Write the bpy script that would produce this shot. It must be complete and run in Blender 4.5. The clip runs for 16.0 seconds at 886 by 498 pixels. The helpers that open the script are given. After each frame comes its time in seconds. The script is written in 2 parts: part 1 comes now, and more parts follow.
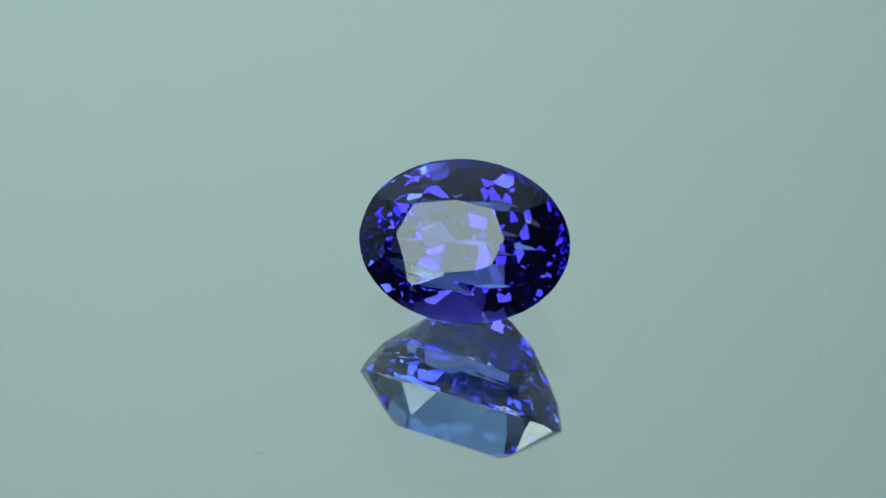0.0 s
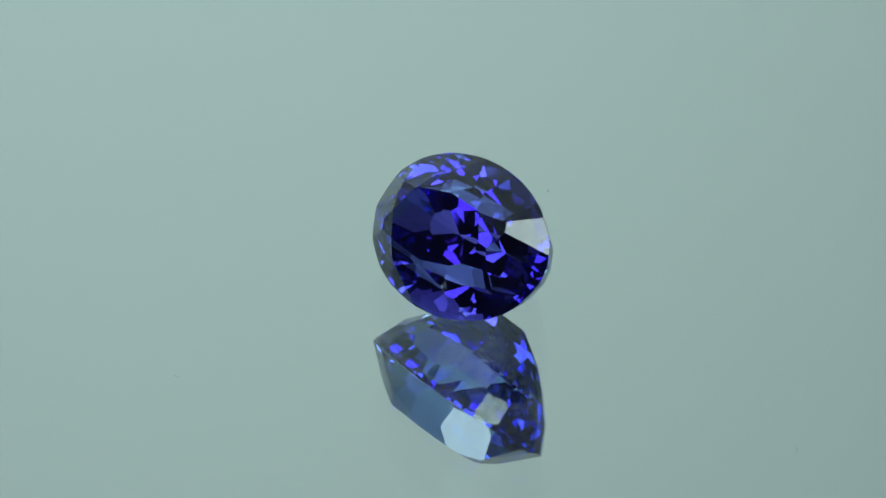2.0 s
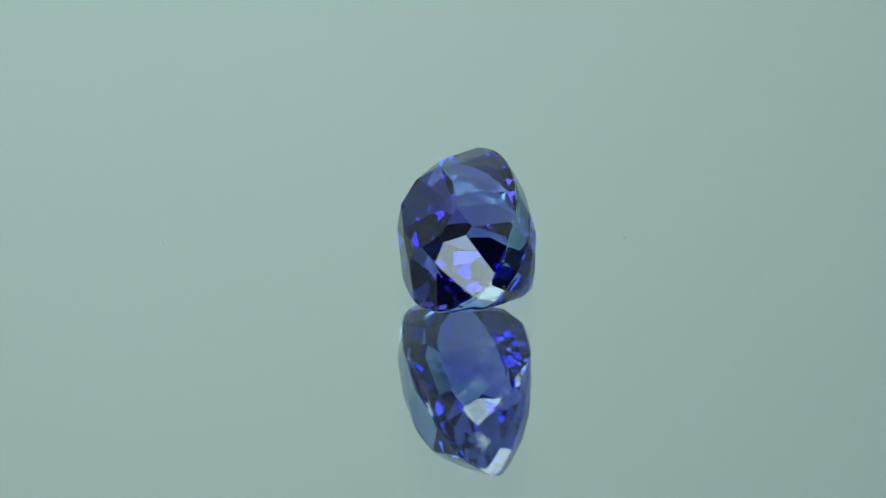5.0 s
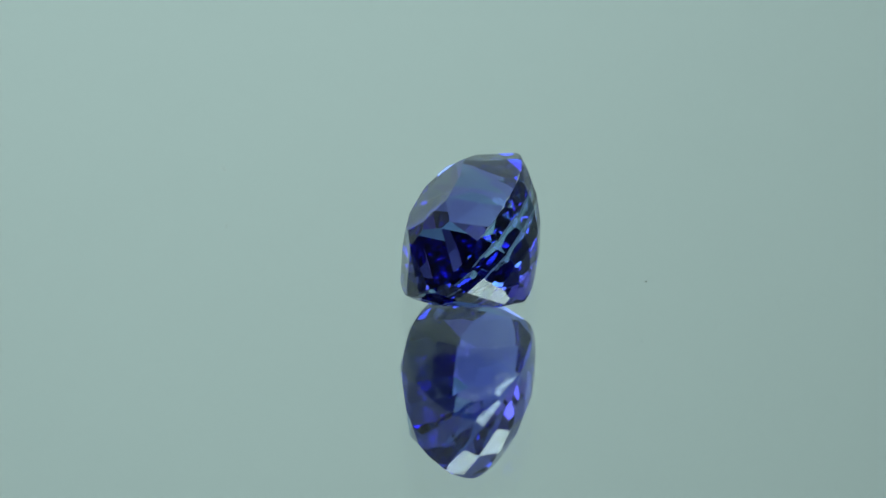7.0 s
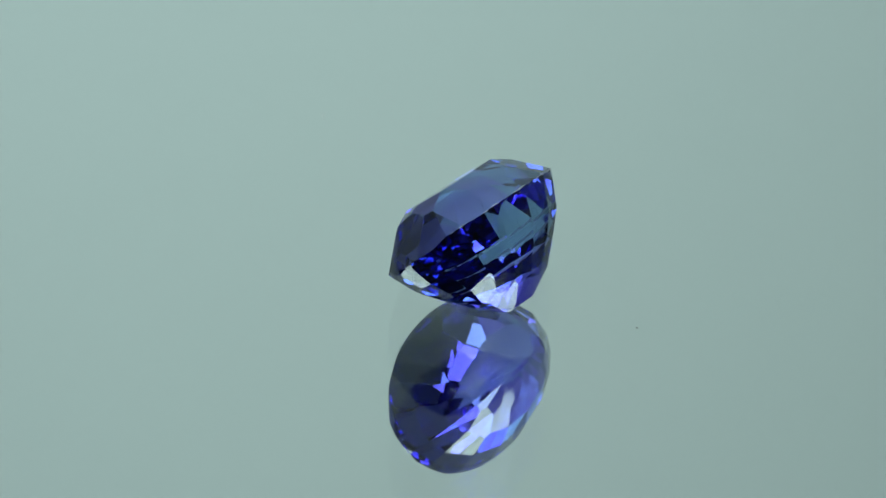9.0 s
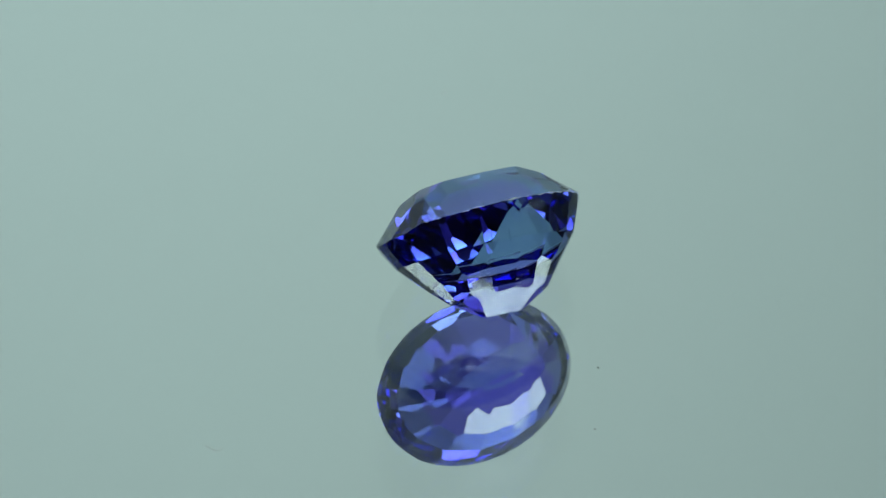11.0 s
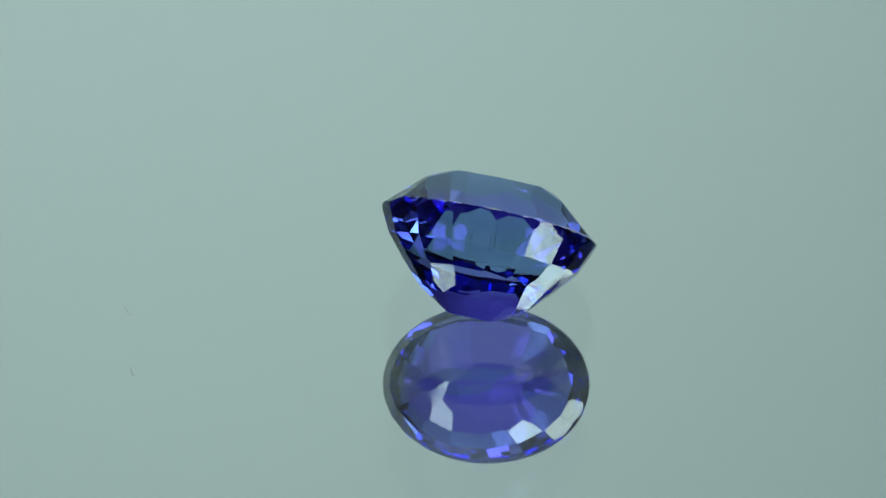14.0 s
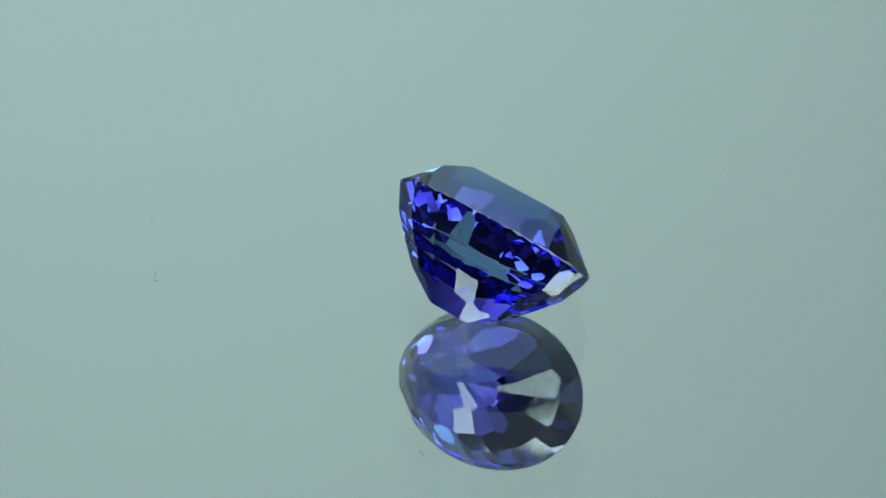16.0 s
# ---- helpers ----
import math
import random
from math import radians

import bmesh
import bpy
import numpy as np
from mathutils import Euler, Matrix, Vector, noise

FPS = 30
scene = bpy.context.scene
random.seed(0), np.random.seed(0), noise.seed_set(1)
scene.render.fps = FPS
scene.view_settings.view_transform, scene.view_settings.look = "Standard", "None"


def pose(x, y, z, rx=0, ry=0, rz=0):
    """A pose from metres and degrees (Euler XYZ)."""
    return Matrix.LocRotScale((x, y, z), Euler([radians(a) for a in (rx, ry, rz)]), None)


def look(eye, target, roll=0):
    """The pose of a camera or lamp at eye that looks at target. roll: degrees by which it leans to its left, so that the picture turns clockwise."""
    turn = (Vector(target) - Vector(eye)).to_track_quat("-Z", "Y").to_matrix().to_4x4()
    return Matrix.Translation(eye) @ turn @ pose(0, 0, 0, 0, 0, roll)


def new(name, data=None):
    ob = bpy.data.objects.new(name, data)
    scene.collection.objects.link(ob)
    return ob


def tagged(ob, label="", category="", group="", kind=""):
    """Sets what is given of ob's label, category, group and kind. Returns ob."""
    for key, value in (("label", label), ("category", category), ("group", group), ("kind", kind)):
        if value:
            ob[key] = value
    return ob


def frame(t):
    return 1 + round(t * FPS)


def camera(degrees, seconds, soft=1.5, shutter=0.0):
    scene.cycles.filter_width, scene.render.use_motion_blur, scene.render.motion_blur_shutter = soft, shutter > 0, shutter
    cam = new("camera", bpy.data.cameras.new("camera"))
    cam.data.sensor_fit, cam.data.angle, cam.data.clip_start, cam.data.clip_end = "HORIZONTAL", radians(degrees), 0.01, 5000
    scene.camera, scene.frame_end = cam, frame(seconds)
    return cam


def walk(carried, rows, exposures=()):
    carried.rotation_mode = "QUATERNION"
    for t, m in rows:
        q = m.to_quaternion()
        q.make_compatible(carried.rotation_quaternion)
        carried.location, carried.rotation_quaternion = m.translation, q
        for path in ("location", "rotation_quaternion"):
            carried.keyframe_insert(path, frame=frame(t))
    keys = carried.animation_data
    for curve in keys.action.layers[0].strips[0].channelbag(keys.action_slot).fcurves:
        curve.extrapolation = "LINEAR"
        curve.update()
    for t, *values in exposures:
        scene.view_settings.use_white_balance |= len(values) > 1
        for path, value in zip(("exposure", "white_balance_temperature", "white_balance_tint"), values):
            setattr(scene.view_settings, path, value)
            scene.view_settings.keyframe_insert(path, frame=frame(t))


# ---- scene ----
cam = camera(16.6, 16.0, soft=1.5)

MM = 0.001
SPIN = 12.23           # degrees a second, clockwise from above
EYE_LIFT, EYE_FAR = 39.43, 0.12497
AXIS_RIGHT, AXIS_UP = 1.3955 * MM, -1.4737 * MM
ROLL = 0.65


def camera_pose():
    """The camera looks down on the turning plate from a fixed stand."""
    e = radians(EYE_LIFT)
    ahead = Vector((0, math.cos(e), -math.sin(e)))
    up = Vector((0, math.sin(e), math.cos(e)))
    eye = Vector((-AXIS_RIGHT, 0, 0)) - up * AXIS_UP - ahead * EYE_FAR
    return look(eye, eye + ahead, ROLL)


walk(cam, [(0.0, camera_pose()), (16.0, camera_pose())])

cam.data.dof.use_dof = True
cam.data.dof.focus_distance = 0.1225
cam.data.dof.aperture_fstop = 120

# ---- light ----
world = bpy.data.worlds.new("world")
scene.world = world
world.use_nodes = True
world.node_tree.nodes["Background"].inputs[0].default_value = (0.5, 0.55, 0.55, 1)
world.node_tree.nodes["Background"].inputs[1].default_value = 0.05
scene.cycles.max_bounces = 24
scene.cycles.glossy_bounces = 16
scene.cycles.transmission_bounces = 16
scene.cycles.caustics_reflective = True
scene.cycles.caustics_refractive = True


def area_lamp(eye, aim, wide, high, watts, colour):
    data = bpy.data.lights.new("area_light", "AREA")
    data.shape, data.size, data.size_y = "RECTANGLE", wide, high
    data.energy, data.color = watts, colour
    ob = new("area_light", data)
    ob.matrix_world = look(eye, aim)
    return ob


def from_stone(azimuth, lift, far):
    """A place seen from the stone: azimuth from straight behind it, clockwise from above, and height in degrees."""
    a, e = radians(azimuth), radians(lift)
    return Vector((math.sin(a) * math.cos(e), math.cos(a) * math.cos(e), math.sin(e))) * far


FILL_TINT = (0.875, 1.0, 0.97)
PANEL_TINT = (0.78, 1.0, 0.965)
# a tall panel on one side of the lens, two wide ones and a low strip on the other
for side, lift, wide, high, glow in ((-131.5, 41, 0.056, 0.26, 13), (103, 49, 0.122, 0.112, 13), (140, 49, 0.122, 0.112, 18), (142, 5, 0.062, 0.085, 17)):
    area_lamp(from_stone(side, lift, 0.29), (0, 0, 0.003), wide, high, glow * wide * high, PANEL_TINT)
# large added lamps, unseen outside, which brighten the backdrop through the tent's fabric
area_lamp((-0.18, 1.05, 0.45), (-0.02, 0.3, 0.20), 0.7, 0.7, 7.95, FILL_TINT)
area_lamp((0.02, 0.05, 0.66), (0.02, 0.05, 0.0), 0.28, 0.28, 0.8, FILL_TINT)


# ---- materials ----
def material(name):
    m = bpy.data.materials.new(name)
    m.use_nodes = True
    nt = m.node_tree
    nt.nodes.clear()
    out = nt.nodes.new("ShaderNodeOutputMaterial")
    return m, nt, out


def sapphire_material(name, tint, rim, heart):
    """Deep violet-blue heart, painted paler and greener towards the girdle for light's shorter path."""
    m, nt, out = material(name)
    tc = nt.nodes.new("ShaderNodeTexCoord")
    squash = nt.nodes.new("ShaderNodeVectorMath")
    squash.operation = "MULTIPLY"
    squash.inputs[1].default_value = (1 / 0.0045, 1 / 0.0034, 0)
    reach = nt.nodes.new("ShaderNodeVectorMath")
    reach.operation = "LENGTH"
    thinness = nt.nodes.new("ShaderNodeMapRange")
    thinness.inputs["From Min"].default_value, thinness.inputs["From Max"].default_value = 0.72, 1.0
    nt.links.new(tc.outputs["Object"], squash.inputs[0])
    nt.links.new(squash.outputs[0], reach.inputs[0])
    nt.links.new(reach.outputs["Value"], thinness.inputs["Value"])

    def blend(fac, one, two):
        mx = nt.nodes.new("ShaderNodeMix")
        mx.data_type = "RGBA"
        nt.links.new(fac, mx.inputs[0])
        for socket, value in ((mx.inputs[6], one), (mx.inputs[7], two)):
            if isinstance(value, tuple):
                socket.default_value = (*value, 1)
            else:
                nt.links.new(value, socket)
        return mx.outputs[2]

    fresnel = nt.nodes.new("ShaderNodeFresnel")
    fresnel.inputs["IOR"].default_value = 1.77
    bend = nt.nodes.new("ShaderNodeBsdfRefraction")
    bend.inputs["IOR"].default_value = 1.77
    bend.inputs["Roughness"].default_value = 0.0
    nt.links.new(blend(thinness.outputs[0], tint, rim), bend.inputs["Color"])
    gloss = nt.nodes.new("ShaderNodeBsdfGlossy")
    gloss.inputs["Roughness"].default_value = 0.0
    # totally reflected light gets a deeper tint, standing in for absorption on long paths
    total = nt.nodes.new("ShaderNodeMapRange")
    total.inputs["From Min"].default_value, total.inputs["From Max"].default_value = 0.90, 0.995
    nt.links.new(fresnel.outputs[0], total.inputs["Value"])
    inner = blend(thinness.outputs[0], heart, (0.58, 0.69, 0.92))
    nt.links.new(blend(total.outputs[0], (0.96, 0.97, 1.0), inner), gloss.inputs["Color"])
    mix = nt.nodes.new("ShaderNodeMixShader")
    nt.links.new(fresnel.outputs[0], mix.inputs[0])
    nt.links.new(bend.outputs[0], mix.inputs[1])
    nt.links.new(gloss.outputs[0], mix.inputs[2])
    nt.links.new(mix.outputs[0], out.inputs[0])
    return m


def principled(name, colour, rough=0.6, metal=0.0, grain=0.0, scale=40.0, bump=0.0):
    m, nt, out = material(name)
    b = nt.nodes.new("ShaderNodeBsdfPrincipled")
    b.inputs["Base Color"].default_value = (*colour, 1)
    b.inputs["Roughness"].default_value = rough
    b.inputs["Metallic"].default_value = metal
    if grain:
        tc = nt.nodes.new("ShaderNodeTexCoord")
        n = nt.nodes.new("ShaderNodeTexNoise")
        n.inputs["Scale"].default_value = scale
        n.inputs["Detail"].default_value = 6
        ramp = nt.nodes.new("ShaderNodeMapRange")
        ramp.inputs["To Min"].default_value = 1 - grain
        ramp.inputs["To Max"].default_value = 1 + grain
        mul = nt.nodes.new("ShaderNodeVectorMath")
        mul.operation = "SCALE"
        mul.inputs[0].default_value = colour
        nt.links.new(tc.outputs["Object"], n.inputs["Vector"])
        nt.links.new(n.outputs[0], ramp.inputs["Value"])
        nt.links.new(ramp.outputs[0], mul.inputs["Scale"])
        nt.links.new(mul.outputs[0], b.inputs["Base Color"])
        if bump:
            bp = nt.nodes.new("ShaderNodeBump")
            bp.inputs["Strength"].default_value = bump
            bp.inputs["Distance"].default_value = 0.001
            nt.links.new(n.outputs[0], bp.inputs["Height"])
            nt.links.new(bp.outputs[0], b.inputs["Normal"])
    nt.links.new(b.outputs[0], out.inputs[0])
    return m


def glass_material(name, colour, ior, rough=0.0):
    m, nt, out = material(name)
    g = nt.nodes.new("ShaderNodeBsdfGlass")
    g.inputs["Color"].default_value = (*colour, 1)
    g.inputs["IOR"].default_value = ior
    g.inputs["Roughness"].default_value = rough
    nt.links.new(g.outputs[0], out.inputs[0])
    return m


# the stone is dichroic: violet seen along its axis, greener blue across it
SAPPHIRE = sapphire_material("sapphire_along", (0.385, 0.36, 0.885), (0.54, 0.73, 0.93), (0.435, 0.28, 0.765))
SAPPHIRE_ACROSS = sapphire_material("sapphire_across", (0.40, 0.535, 0.825), (0.58, 0.78, 0.92), (0.395, 0.345, 0.77))


def frosted_material(name, colour, ior):
    """Ground, unpolished sapphire: rough glass with a chalky bloom."""
    m, nt, out = material(name)
    g = nt.nodes.new("ShaderNodeBsdfGlass")
    g.inputs["Color"].default_value = (*colour, 1)
    g.inputs["IOR"].default_value = ior
    g.inputs["Roughness"].default_value = 0.3
    chalk = nt.nodes.new("ShaderNodeBsdfDiffuse")
    tc = nt.nodes.new("ShaderNodeTexCoord")
    n = nt.nodes.new("ShaderNodeTexNoise")
    n.inputs["Scale"].default_value = 900
    n.inputs["Detail"].default_value = 4
    ramp = nt.nodes.new("ShaderNodeValToRGB")
    ramp.color_ramp.elements[0].position, ramp.color_ramp.elements[1].position = 0.35, 0.7
    ramp.color_ramp.elements[0].color = (0.42, 0.48, 0.55, 1)
    ramp.color_ramp.elements[1].color = (0.80, 0.83, 0.84, 1)
    nt.links.new(tc.outputs["Object"], n.inputs["Vector"])
    nt.links.new(n.outputs[0], ramp.inputs[0])
    nt.links.new(ramp.outputs[0], chalk.inputs[0])
    mix = nt.nodes.new("ShaderNodeMixShader")
    mix.inputs[0].default_value = 0.45
    nt.links.new(g.outputs[0], mix.inputs[1])
    nt.links.new(chalk.outputs[0], mix.inputs[2])
    nt.links.new(mix.outputs[0], out.inputs[0])
    return m


GIRDLE = frosted_material("bruted_girdle", (0.6, 0.67, 0.85), 1.77)
PANE = glass_material("float_glass", (0.985, 0.998, 0.992), 1.52)
SILVER = principled("silver_backing", (0.93, 0.96, 0.95), 0.0, 1.0)


def fabric_material():
    m, nt, out = material("tent_fabric")
    tc = nt.nodes.new("ShaderNodeTexCoord")
    n = nt.nodes.new("ShaderNodeTexNoise")
    n.inputs["Scale"].default_value = 6
    ramp = nt.nodes.new("ShaderNodeValToRGB")
    ramp.color_ramp.elements[0].color = (0.63, 0.73, 0.735, 1)
    ramp.color_ramp.elements[1].color = (0.67, 0.77, 0.775, 1)
    nt.links.new(tc.outputs["Object"], n.inputs["Vector"])
    nt.links.new(n.outputs[0], ramp.inputs[0])
    back = nt.nodes.new("ShaderNodeBsdfDiffuse")
    shine = nt.nodes.new("ShaderNodeBsdfTranslucent")
    nt.links.new(ramp.outputs[0], back.inputs[0])
    nt.links.new(ramp.outputs[0], shine.inputs[0])
    mix = nt.nodes.new("ShaderNodeMixShader")
    mix.inputs[0].default_value = 0.5
    nt.links.new(back.outputs[0], mix.inputs[1])
    nt.links.new(shine.outputs[0], mix.inputs[2])
    nt.links.new(mix.outputs[0], out.inputs[0])
    return m


FABRIC = fabric_material()
DARK_WALL = principled("dark_wall", (0.16, 0.165, 0.17), 0.8, 0, 0.3, 3)
TABLE_PAINT = principled("table_paint", (0.05, 0.05, 0.055), 0.5, 0, 0.2, 8)
DUST = principled("dust", (0.50, 0.51, 0.50), 0.7)
LINT = principled("pale_lint", (0.70, 0.71, 0.70), 0.45)
DIRT = principled("dirt", (0.02, 0.02, 0.02), 0.8)
GREY_DUST = principled("grey_dust", (0.45, 0.46, 0.45), 0.8)


def part(name, bm, mat, parent=None, label=""):
    me = bpy.data.meshes.new(name)
    bm.to_mesh(me)
    bm.free()
    for x in (mat if isinstance(mat, (list, tuple)) else [mat]):
        me.materials.append(x)
    ob = new(name, me)
    if parent:
        ob.parent = parent
    if label:
        ob["label"] = label
    return ob


# ---- structure ----
def box(centre, size, bevel=0.0):
    bm = bmesh.new()
    bmesh.ops.create_cube(bm, size=1, matrix=Matrix.Translation(centre) @ Matrix.Diagonal((*size, 1)))
    if bevel:
        bmesh.ops.bevel(bm, geom=bm.edges[:], offset=bevel, segments=2, affect="EDGES")
    return bm


def build_room():
    low, high, half, thick = -0.775, 2.0, 1.5, 0.12
    mid, tall = (low + high) / 2, high - low
    words = "grey matt studio wall in dim light"
    for name, centre, size in (
            ("wall_north", (0, half + thick / 2, mid), (2 * half, thick, tall)),
            ("wall_south", (0, -half - thick / 2, mid), (2 * half, thick, tall)),
            ("wall_east", (half + thick / 2, 0, mid), (thick, 2 * half + 2 * thick, tall)),
            ("wall_west", (-half - thick / 2, 0, mid), (thick, 2 * half + 2 * thick, tall))):
        tagged(part(name, box(centre, size), DARK_WALL), words, "wall", kind="structure")
    tagged(part("floor", box((0, 0, low - thick / 2), (2 * half, 2 * half, thick)), DARK_WALL), "grey studio floor", "floor", kind="structure")
    tagged(part("ceiling", box((0, 0, high + thick / 2), (2 * half, 2 * half, thick)), DARK_WALL), "grey studio ceiling", "ceiling", kind="structure")


def build_table():
    table = new("table")
    part("tabletop", box((0, 0, -0.0402), (1.4, 1.2, 0.03), 0.004), TABLE_PAINT, table)
    for x in (-0.64, 0.64):
        for y in (-0.54, 0.54):
            part("leg", box((x, y, -0.4151), (0.05, 0.05, 0.7198), 0.004), TABLE_PAINT, table)
    tagged(table, "dark painted table under the turning mirror", "table")


def build_tent():
    """A dome of pale grey-green fabric, open to the front and the sides."""
    bm = bmesh.new()
    rings, segs, r = 24, 64, 0.46
    rows = []
    for i in range(rings + 1):
        el = radians(90 * i / rings)
        rows.append([bm.verts.new((r * math.cos(el) * math.cos(2 * math.pi * j / segs), r * math.cos(el) * math.sin(2 * math.pi * j / segs), -0.025 + r * math.sin(el))) for j in range(segs)])
    for i in range(rings):
        for j in range(segs):
            az = 360 * (j + 0.5) / segs
            el = 90 * (i + 0.5) / rings
            off = abs((az - 270 + 180) % 360 - 180)
            if off < 98 and el < 62:
                continue
            k = (j + 1) % segs
            if i == rings - 1:
                continue
            bm.faces.new((rows[i][j], rows[i + 1][j], rows[i + 1][k], rows[i][k]))
    bm.faces.new(rows[rings - 1])
    bmesh.ops.delete(bm, geom=[v for v in bm.verts if not v.link_faces], context="VERTS")
    bmesh.ops.recalc_face_normals(bm, faces=bm.faces)
    for f in bm.faces:
        f.smooth = True
    ob = part("backdrop_tent", bm, FABRIC)
    tagged(ob, "pale grey-green fabric light tent around the stone", "backdrop", kind="structure")


build_room()
build_table()
build_tent()


# ---- the mirror plate ----
def disc(radius, z0, z1, bevel, segs=160):
    bm = bmesh.new()
    prof = [(radius - bevel, z1), (radius, z1 - bevel), (radius, z0 + bevel), (radius - bevel, z0)]
    rings = [[bm.verts.new((p[0] * math.cos(2 * math.pi * j / segs), p[0] * math.sin(2 * math.pi * j / segs), p[1])) for j in range(segs)] for p in prof]
    bm.faces.new(rings[0])
    bm.faces.new(rings[-1][::-1])
    for a, b in zip(rings, rings[1:]):
        for j in range(segs):
            k = (j + 1) % segs
            bm.faces.new((a[j], b[j], b[k], a[k]))
    bmesh.ops.recalc_face_normals(bm, faces=bm.faces)
    return bm


def build_plate():
    plate = new("mirror_plate")
    part("glass_pane", disc(0.075, -3.38 * MM, 0.0, 0.4 * MM), PANE, plate, "clear float glass with a faint green tint")
    part("silver_backing", disc(0.0742, -3.33 * MM, -3.23 * MM, 0.02 * MM), SILVER, plate, "bright silvered back of the mirror")
    part("turntable_disc", disc(0.07, -25 * MM, -3.53 * MM, 1.0 * MM), TABLE_PAINT, plate, "dark turntable disc")
    tagged(plate, "round glass mirror plate turning slowly on a dark turntable", "mirror")
    return plate


# ---- the sapphire ----
HALF_LONG, HALF_SHORT, HALF_BACK = 4.48, 3.35, 3.31
CROWN = 1.80
# the brilliant-cut crown, on the girdle's ellipse: angle and share of the half width
TABLE_CORNERS = [(4, 0.49), (46, 0.52), (90, 0.445), (138, 0.52), (183, 0.52), (220, 0.54), (267, 0.445), (319, 0.52)]
STAR_TIPS = [(33, 0.72), (67, 0.66), (118, 0.66), (151, 0.70), (205, 0.70), (240, 0.72), (287, 0.65), (337, 0.68)]
MAIN_FEET = [4, 49, 92, 136, 184, 228, 262.5, 311]
MAIN_TRIM = {0: (0, 6.0), 6: (-0.5, 1.0), 7: (3.0, 3.0)}              # mains cut a little askew: degrees round the axis, degrees steeper
HALF_FEET = [38, 70, 116, 153, 207, 240, 288, 339]
GIRDLE_TOP, GIRDLE_RISE = 0.12, 0.20                    # the girdle climbs towards the upper flank
# rings of the pavilion from the girdle to the keel: half length, half widths of the upper and the seat's flank, height, slope along the stone
RINGS = [(4.45, 3.28, 3.33, -0.17, 0.01), (3.94, 2.725, 2.72, -1.22, 0.025), (3.12, 2.115, 1.85, -2.15, 0.02), (2.28, 1.15, 0.90, -3.08, 0.05), (1.0, 0.22, 0.08, -3.83, 0.02)]
# where the edges between the columns of step facets run down
MERIDIANS = [-43, -25, -9, 5, 23, 48, 71, 94.5, 115, 134.5, 151, 167.5, 188.5, 209, 227, 244, 265, 284, 301, 317]
SEAT_COLUMN = 15
LEAN, TURN_ON_AXIS, LEAN_WAY = 46.94, 9.57, -23.5
SEAT_HEIGHT = 2.740                                     # the girdle's centre above the glass


def girdle_point(phi, z):
    b = HALF_BACK if math.sin(phi) > 0 else HALF_SHORT
    return Vector((HALF_LONG * math.cos(phi), b * math.sin(phi), z + GIRDLE_RISE * max(0.0, math.sin(phi))))


def ring_point(i, phi):
    a, upper, lower, z, slope = RINGS[i]
    rise = GIRDLE_RISE * max(0.0, math.sin(phi)) if i == 0 else 0
    return Vector((a * math.cos(phi), (upper if math.sin(phi) > 0 else lower) * math.sin(phi), z + rise + slope * a * math.cos(phi)))


def cut(bm, co, no):
    geom = bm.verts[:] + bm.edges[:] + bm.faces[:]
    res = bmesh.ops.bisect_plane(bm, geom=geom, dist=1e-5, plane_co=co, plane_no=no, clear_outer=True)
    edges = [g for g in res["geom_cut"] if isinstance(g, bmesh.types.BMEdge)]
    if edges:
        bmesh.ops.edgeloop_fill(bm, edges=edges)


def cut_through(bm, p, q, r, tilt, way=0.0):
    """Cut off what lies outside the plane through three points, turned round the axis by some degrees."""
    no = (q - p).cross(r - p).normalized()
    if no.dot(p - Vector((0, 0, -1))) < 0:
        no = -no
    no = Matrix.Rotation(radians(way), 3, "Z") @ no
    cut(bm, (p + q + r) / 3, (no + tilt).normalized())


def lean_turn():
    return Euler((0, 0, radians(LEAN_WAY))).to_matrix() @ Euler((radians(LEAN), 0, 0)).to_matrix() @ Euler((0, 0, radians(TURN_ON_AXIS))).to_matrix()


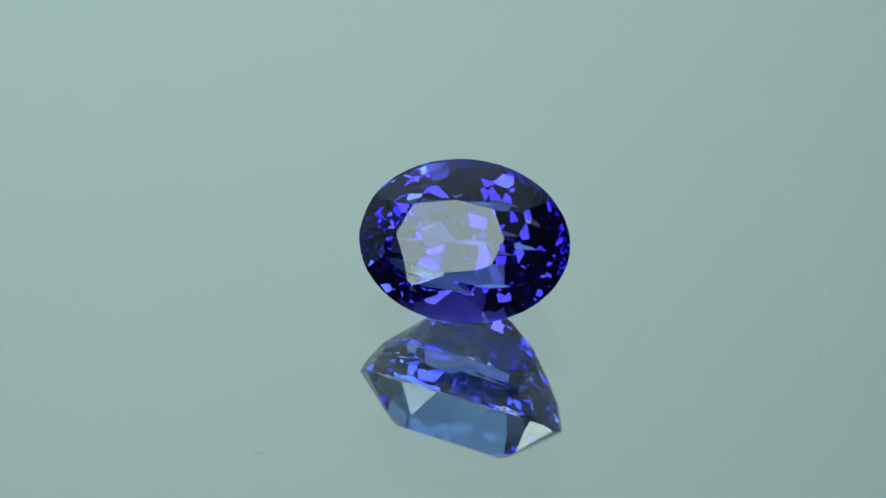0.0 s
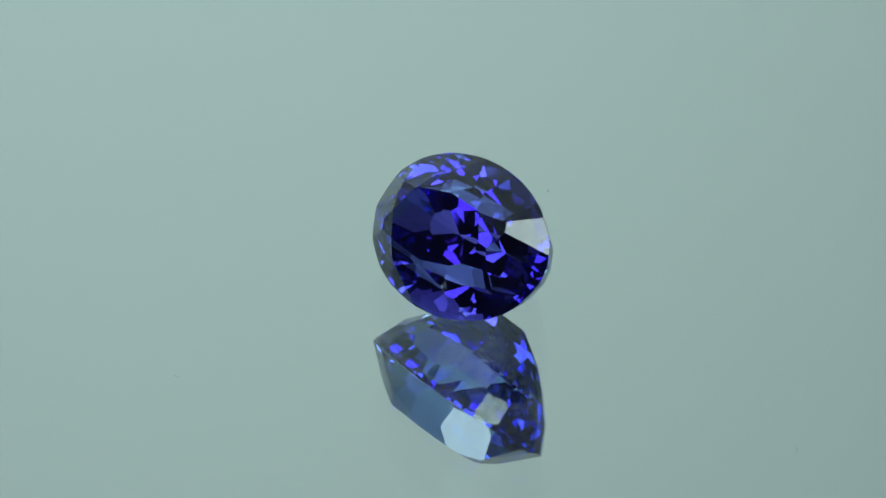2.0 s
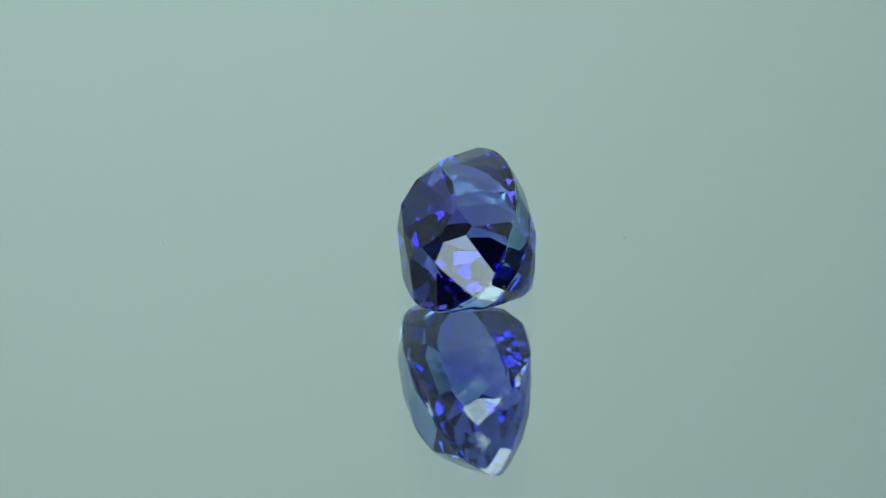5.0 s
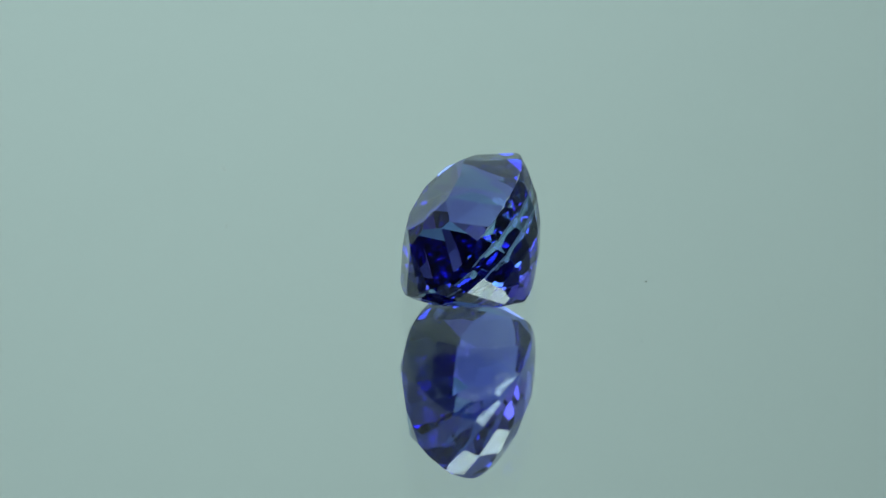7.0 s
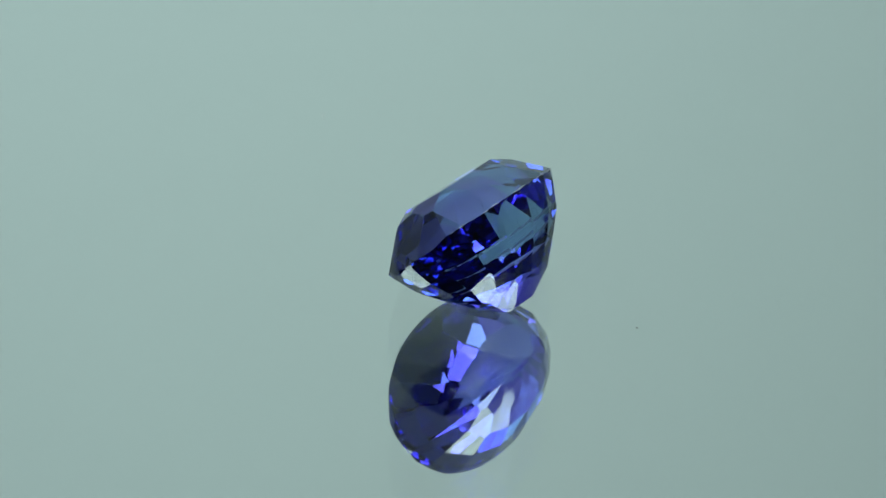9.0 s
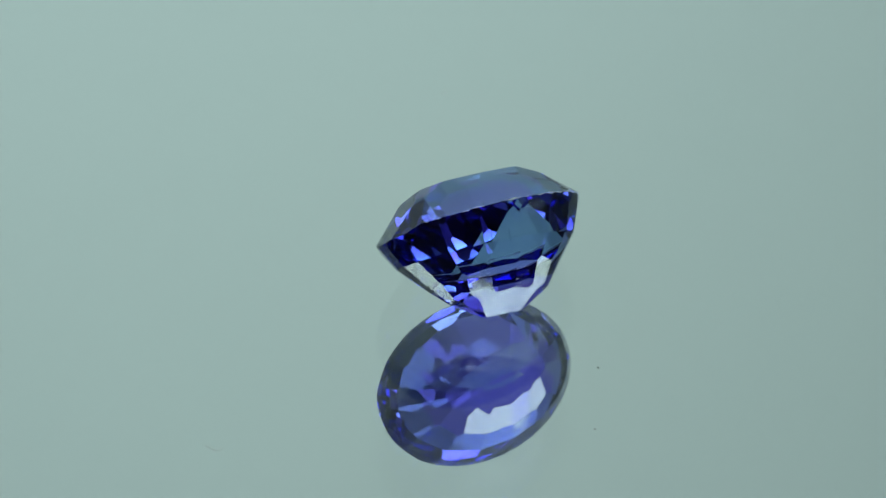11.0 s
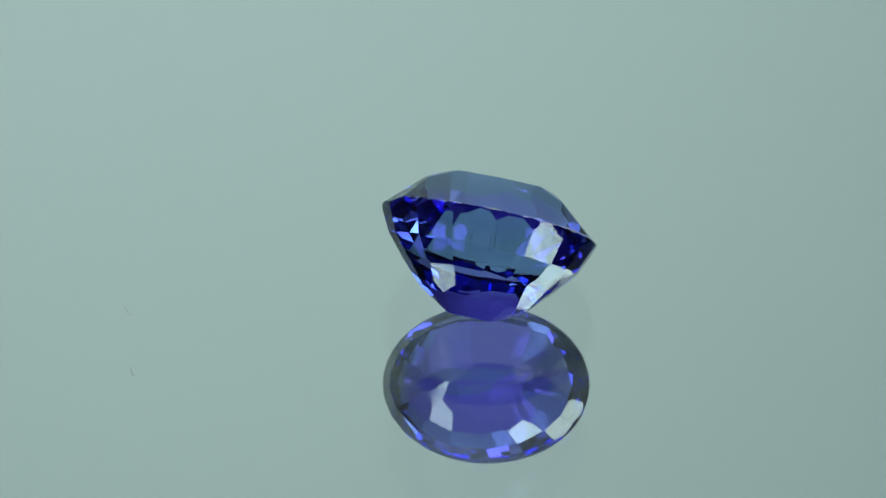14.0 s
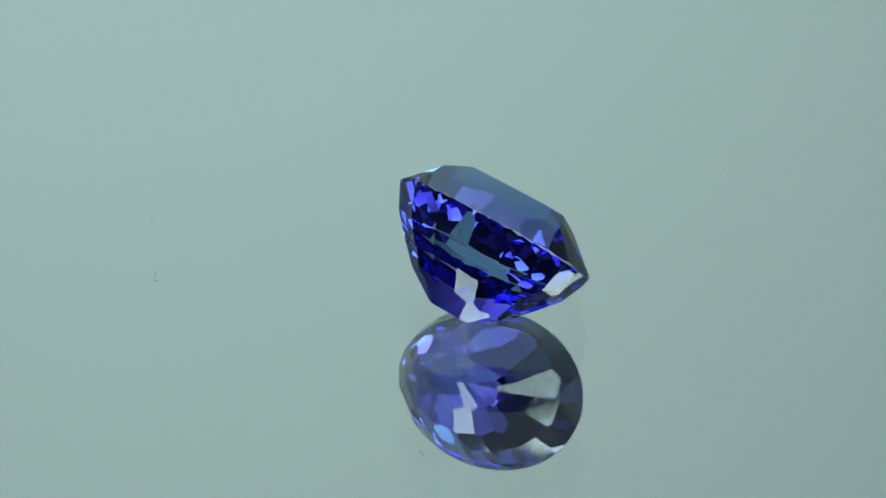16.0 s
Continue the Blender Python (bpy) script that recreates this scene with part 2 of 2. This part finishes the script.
def sapphire_mesh():
    rng = random.Random(7)
    jig = lambda s: Vector((rng.uniform(-s, s), rng.uniform(-s, s), rng.uniform(-s, s)))
    bm = bmesh.new()
    segs = 48
    rim = [girdle_point(2 * math.pi * j / segs, 0) for j in range(segs)]
    low = [bm.verts.new((p.x, p.y, -6)) for p in rim]
    top = [bm.verts.new((p.x, p.y, 3)) for p in rim]
    bm.faces.new(low[::-1])
    bm.faces.new(top)
    for j in range(segs):
        k = (j + 1) % segs
        bm.faces.new((low[j], low[k], top[k], top[j]))
    cut(bm, Vector((0, 0, CROWN)), Vector((0, 0, 1)))

    def scaled(phi, r, z):
        p = girdle_point(phi, 0)
        return Vector((p.x * r, p.y * r, z))

    corner = [scaled(radians(p), r, CROWN) for p, r in TABLE_CORNERS]
    star = [scaled(radians(p), r, 0) for p, r in STAR_TIPS]
    foot = [girdle_point(radians(p), GIRDLE_TOP) * 0.995 for p in MAIN_FEET]
    split = [girdle_point(radians(p), GIRDLE_TOP) * 0.995 for p in HALF_FEET]
    planes = []
    for k in range(8):
        side = star[k] - star[k - 1]
        no = side.cross(foot[k] - corner[k]).normalized()
        no = no if no.z > 0 else -no
        way, steep = MAIN_TRIM.get(k, (0, 0))
        az, slope = math.atan2(no.y, no.x) + radians(way), math.acos(no.z) + radians(steep)
        no = Vector((math.cos(az) * math.sin(slope), math.sin(az) * math.sin(slope), math.cos(slope)))
        planes.append(((corner[k] + foot[k]) / 2, no))
        cut(bm, planes[k][0], (no + jig(0.003)).normalized())
    for k in range(8):
        n = (k + 1) % 8
        tip = star[k]
        tip.z = min(co.z - (no.x * (tip.x - co.x) + no.y * (tip.y - co.y)) / no.z for co, no in (planes[k], planes[n])) - 0.015
        cut_through(bm, corner[k], corner[n], tip, jig(0.004))
        cut_through(bm, tip, split[k], foot[k], jig(0.004))
        cut_through(bm, tip, split[k], foot[n], jig(0.004), 6.0 if k == 6 else 0.0)
    # step facets of the pavilion, column by column
    for i in range(4):
        for k in range(len(MERIDIANS) - 1):
            if i == 2 and k == SEAT_COLUMN:
                continue
            p0, p1 = radians(MERIDIANS[k]), radians(MERIDIANS[k + 1])
            p, q, r, t = ring_point(i, p0), ring_point(i, p1), ring_point(i + 1, p1), ring_point(i + 1, p0)
            no = (r - p).cross(q - t).normalized()
            if no.z > 0:
                no = -no
            cut(bm, (p + q + r + t) / 4, (no + jig(0.004)).normalized())
    # a row of tiny facets breaks the lower edge of the girdle
    for j in range(44):
        phi = 2 * math.pi * (j + 0.5) / 44
        edge = ring_point(0, phi)
        out = Vector((edge.x / HALF_LONG ** 2, edge.y / HALF_SHORT ** 2, 0)).normalized()
        cut(bm, edge - out * 0.035, (out * 0.965 + Vector((0, 0, -0.26)) + jig(0.02)).normalized())
    # the facet on which the stone lies
    down = lean_turn().inverted() @ Vector((0, 0, -1))
    cut(bm, down * (SEAT_HEIGHT - 0.01), down)
    cut(bm, Vector((0, 0, RINGS[4][3] - 0.05)), Vector((0.02, 0.03, -1)).normalized())
    bmesh.ops.remove_doubles(bm, verts=bm.verts[:], dist=2e-4)
    bmesh.ops.recalc_face_normals(bm, faces=bm.faces)
    for f in bm.faces:
        f.smooth = False
        f.material_index = 2 if abs(f.normal.z) < 0.05 else (1 if -0.66 < f.normal.z < 0.87 else 0)
    bmesh.ops.scale(bm, vec=(MM, MM, MM), verts=bm.verts[:])
    return bm


def build_sapphire():
    ob = part("sapphire", sapphire_mesh(), [SAPPHIRE, SAPPHIRE_ACROSS, GIRDLE])
    tagged(ob, "faceted oval violet-blue sapphire leaning on a mirror", "gemstone")
    return ob


def sapphire_rest():
    """How the stone lies on the plate when the clip starts: flat on one pavilion facet."""
    m = lean_turn().to_4x4()
    m.translation = (-0.542 * MM, -0.486 * MM, SEAT_HEIGHT * MM)
    return m


plate = build_plate()
stone = build_sapphire()
SPECKS = []


def tube(points, radius, sides=6):
    """A thin thread along some points, tapered at both ends."""
    bm = bmesh.new()
    rings = []
    for i, p in enumerate(points):
        p = Vector(p)
        d = (Vector(points[min(i + 1, len(points) - 1)]) - Vector(points[max(i - 1, 0)])).normalized()
        u = d.orthogonal().normalized()
        v = d.cross(u)
        r = radius * (0.35 if i in (0, len(points) - 1) else 1)
        rings.append([bm.verts.new(p + (u * math.cos(2 * math.pi * k / sides) + v * math.sin(2 * math.pi * k / sides)) * r) for k in range(sides)])
    for a, b in zip(rings, rings[1:]):
        for k in range(sides):
            bm.faces.new((a[k], a[(k + 1) % sides], b[(k + 1) % sides], b[k]))
    bm.faces.new(rings[0][::-1])
    bm.faces.new(rings[-1])
    bmesh.ops.recalc_face_normals(bm, faces=bm.faces)
    return bm


def lint(x, y, long, turn, seed):
    """A curled fibre of pale lint lying on the glass; x and y in millimetres from the axis."""
    rng = random.Random(seed)
    bend = rng.uniform(0.5, 0.9)
    pts = [(long * MM * (i / 8 - 0.5), long * MM * 0.22 * math.sin(bend * i), 0.012 * MM + 0.05 * MM * math.sin(i / 8 * math.pi)) for i in range(9)]
    ob = part("lint_fibre", tube(pts, 0.014 * MM), LINT)
    tagged(ob, "tiny pale curled lint fibre lying on the mirror glass", "lint", "dust on the mirror")
    SPECKS.append((ob, pose(x * MM, y * MM, 0, 0, 0, turn)))


def grain(x, y, size, mat, words, seed):
    rng = random.Random(seed)
    bm = bmesh.new()
    bmesh.ops.create_icosphere(bm, subdivisions=2, radius=size / 2 * MM)
    for v in bm.verts:
        v.co *= rng.uniform(0.7, 1.2)
        v.co.x *= 1.4
        v.co.z *= 0.55
    low = min(v.co.z for v in bm.verts)
    bmesh.ops.translate(bm, verts=bm.verts[:], vec=(0, 0, -low))
    ob = part("dust_grain", bm, mat)
    tagged(ob, words, "dust", "dust on the mirror")
    SPECKS.append((ob, pose(x * MM, y * MM, 0, 0, 0, rng.uniform(0, 180))))


GREY_GRAIN = "tiny pale grey dust grain on the mirror glass"
BLACK_GRAIN = "tiny black dirt grain on the mirror glass"
lint(14.24, -0.25, 0.78, -42, 1)
lint(-8.40, -10.26, 0.40, 30, 2)
grain(0.20, 6.99, 0.065, DIRT, BLACK_GRAIN, 3)
grain(-0.60, 10.23, 0.05, DIRT, BLACK_GRAIN, 4)
grain(-8.09, -0.03, 0.065, DUST, GREY_GRAIN, 5)
grain(2.58, 4.09, 0.035, GREY_DUST, GREY_GRAIN, 8)


def build_inclusions():
    """Fine dark needles inside the stone, in the stone's own space."""
    for x, y, z, dx, dy, dz in ((-0.35, 1.2, -0.9, 0.10, 0.12, 0.55), (0.45, 1.1, -0.8, 0.05, 0.15, 0.6), (0.5, 0.9, -1.6, 0.02, 0.1, 0.35)):
        pts = [((x + dx * f + 0.03 * math.sin(5 * f)) * MM, (y + dy * f) * MM, (z + dz * f) * MM) for f in (0, 0.25, 0.5, 0.75, 1)]
        part("needle_inclusion", tube(pts, 0.009 * MM, 5), DIRT, stone, "fine dark needle inclusion inside the stone")


build_inclusions()


def turned(t):
    return Matrix.Rotation(radians(-SPIN * t), 4, "Z")


def motions():
    times = [0.1 * i for i in range(161)]
    rest = sapphire_rest()
    walk(plate, [(t, turned(t)) for t in times])
    walk(stone, [(t, turned(t) @ rest) for t in times])
    for ob, m in SPECKS:
        walk(ob, [(t, turned(t) @ m) for t in times])


motions()
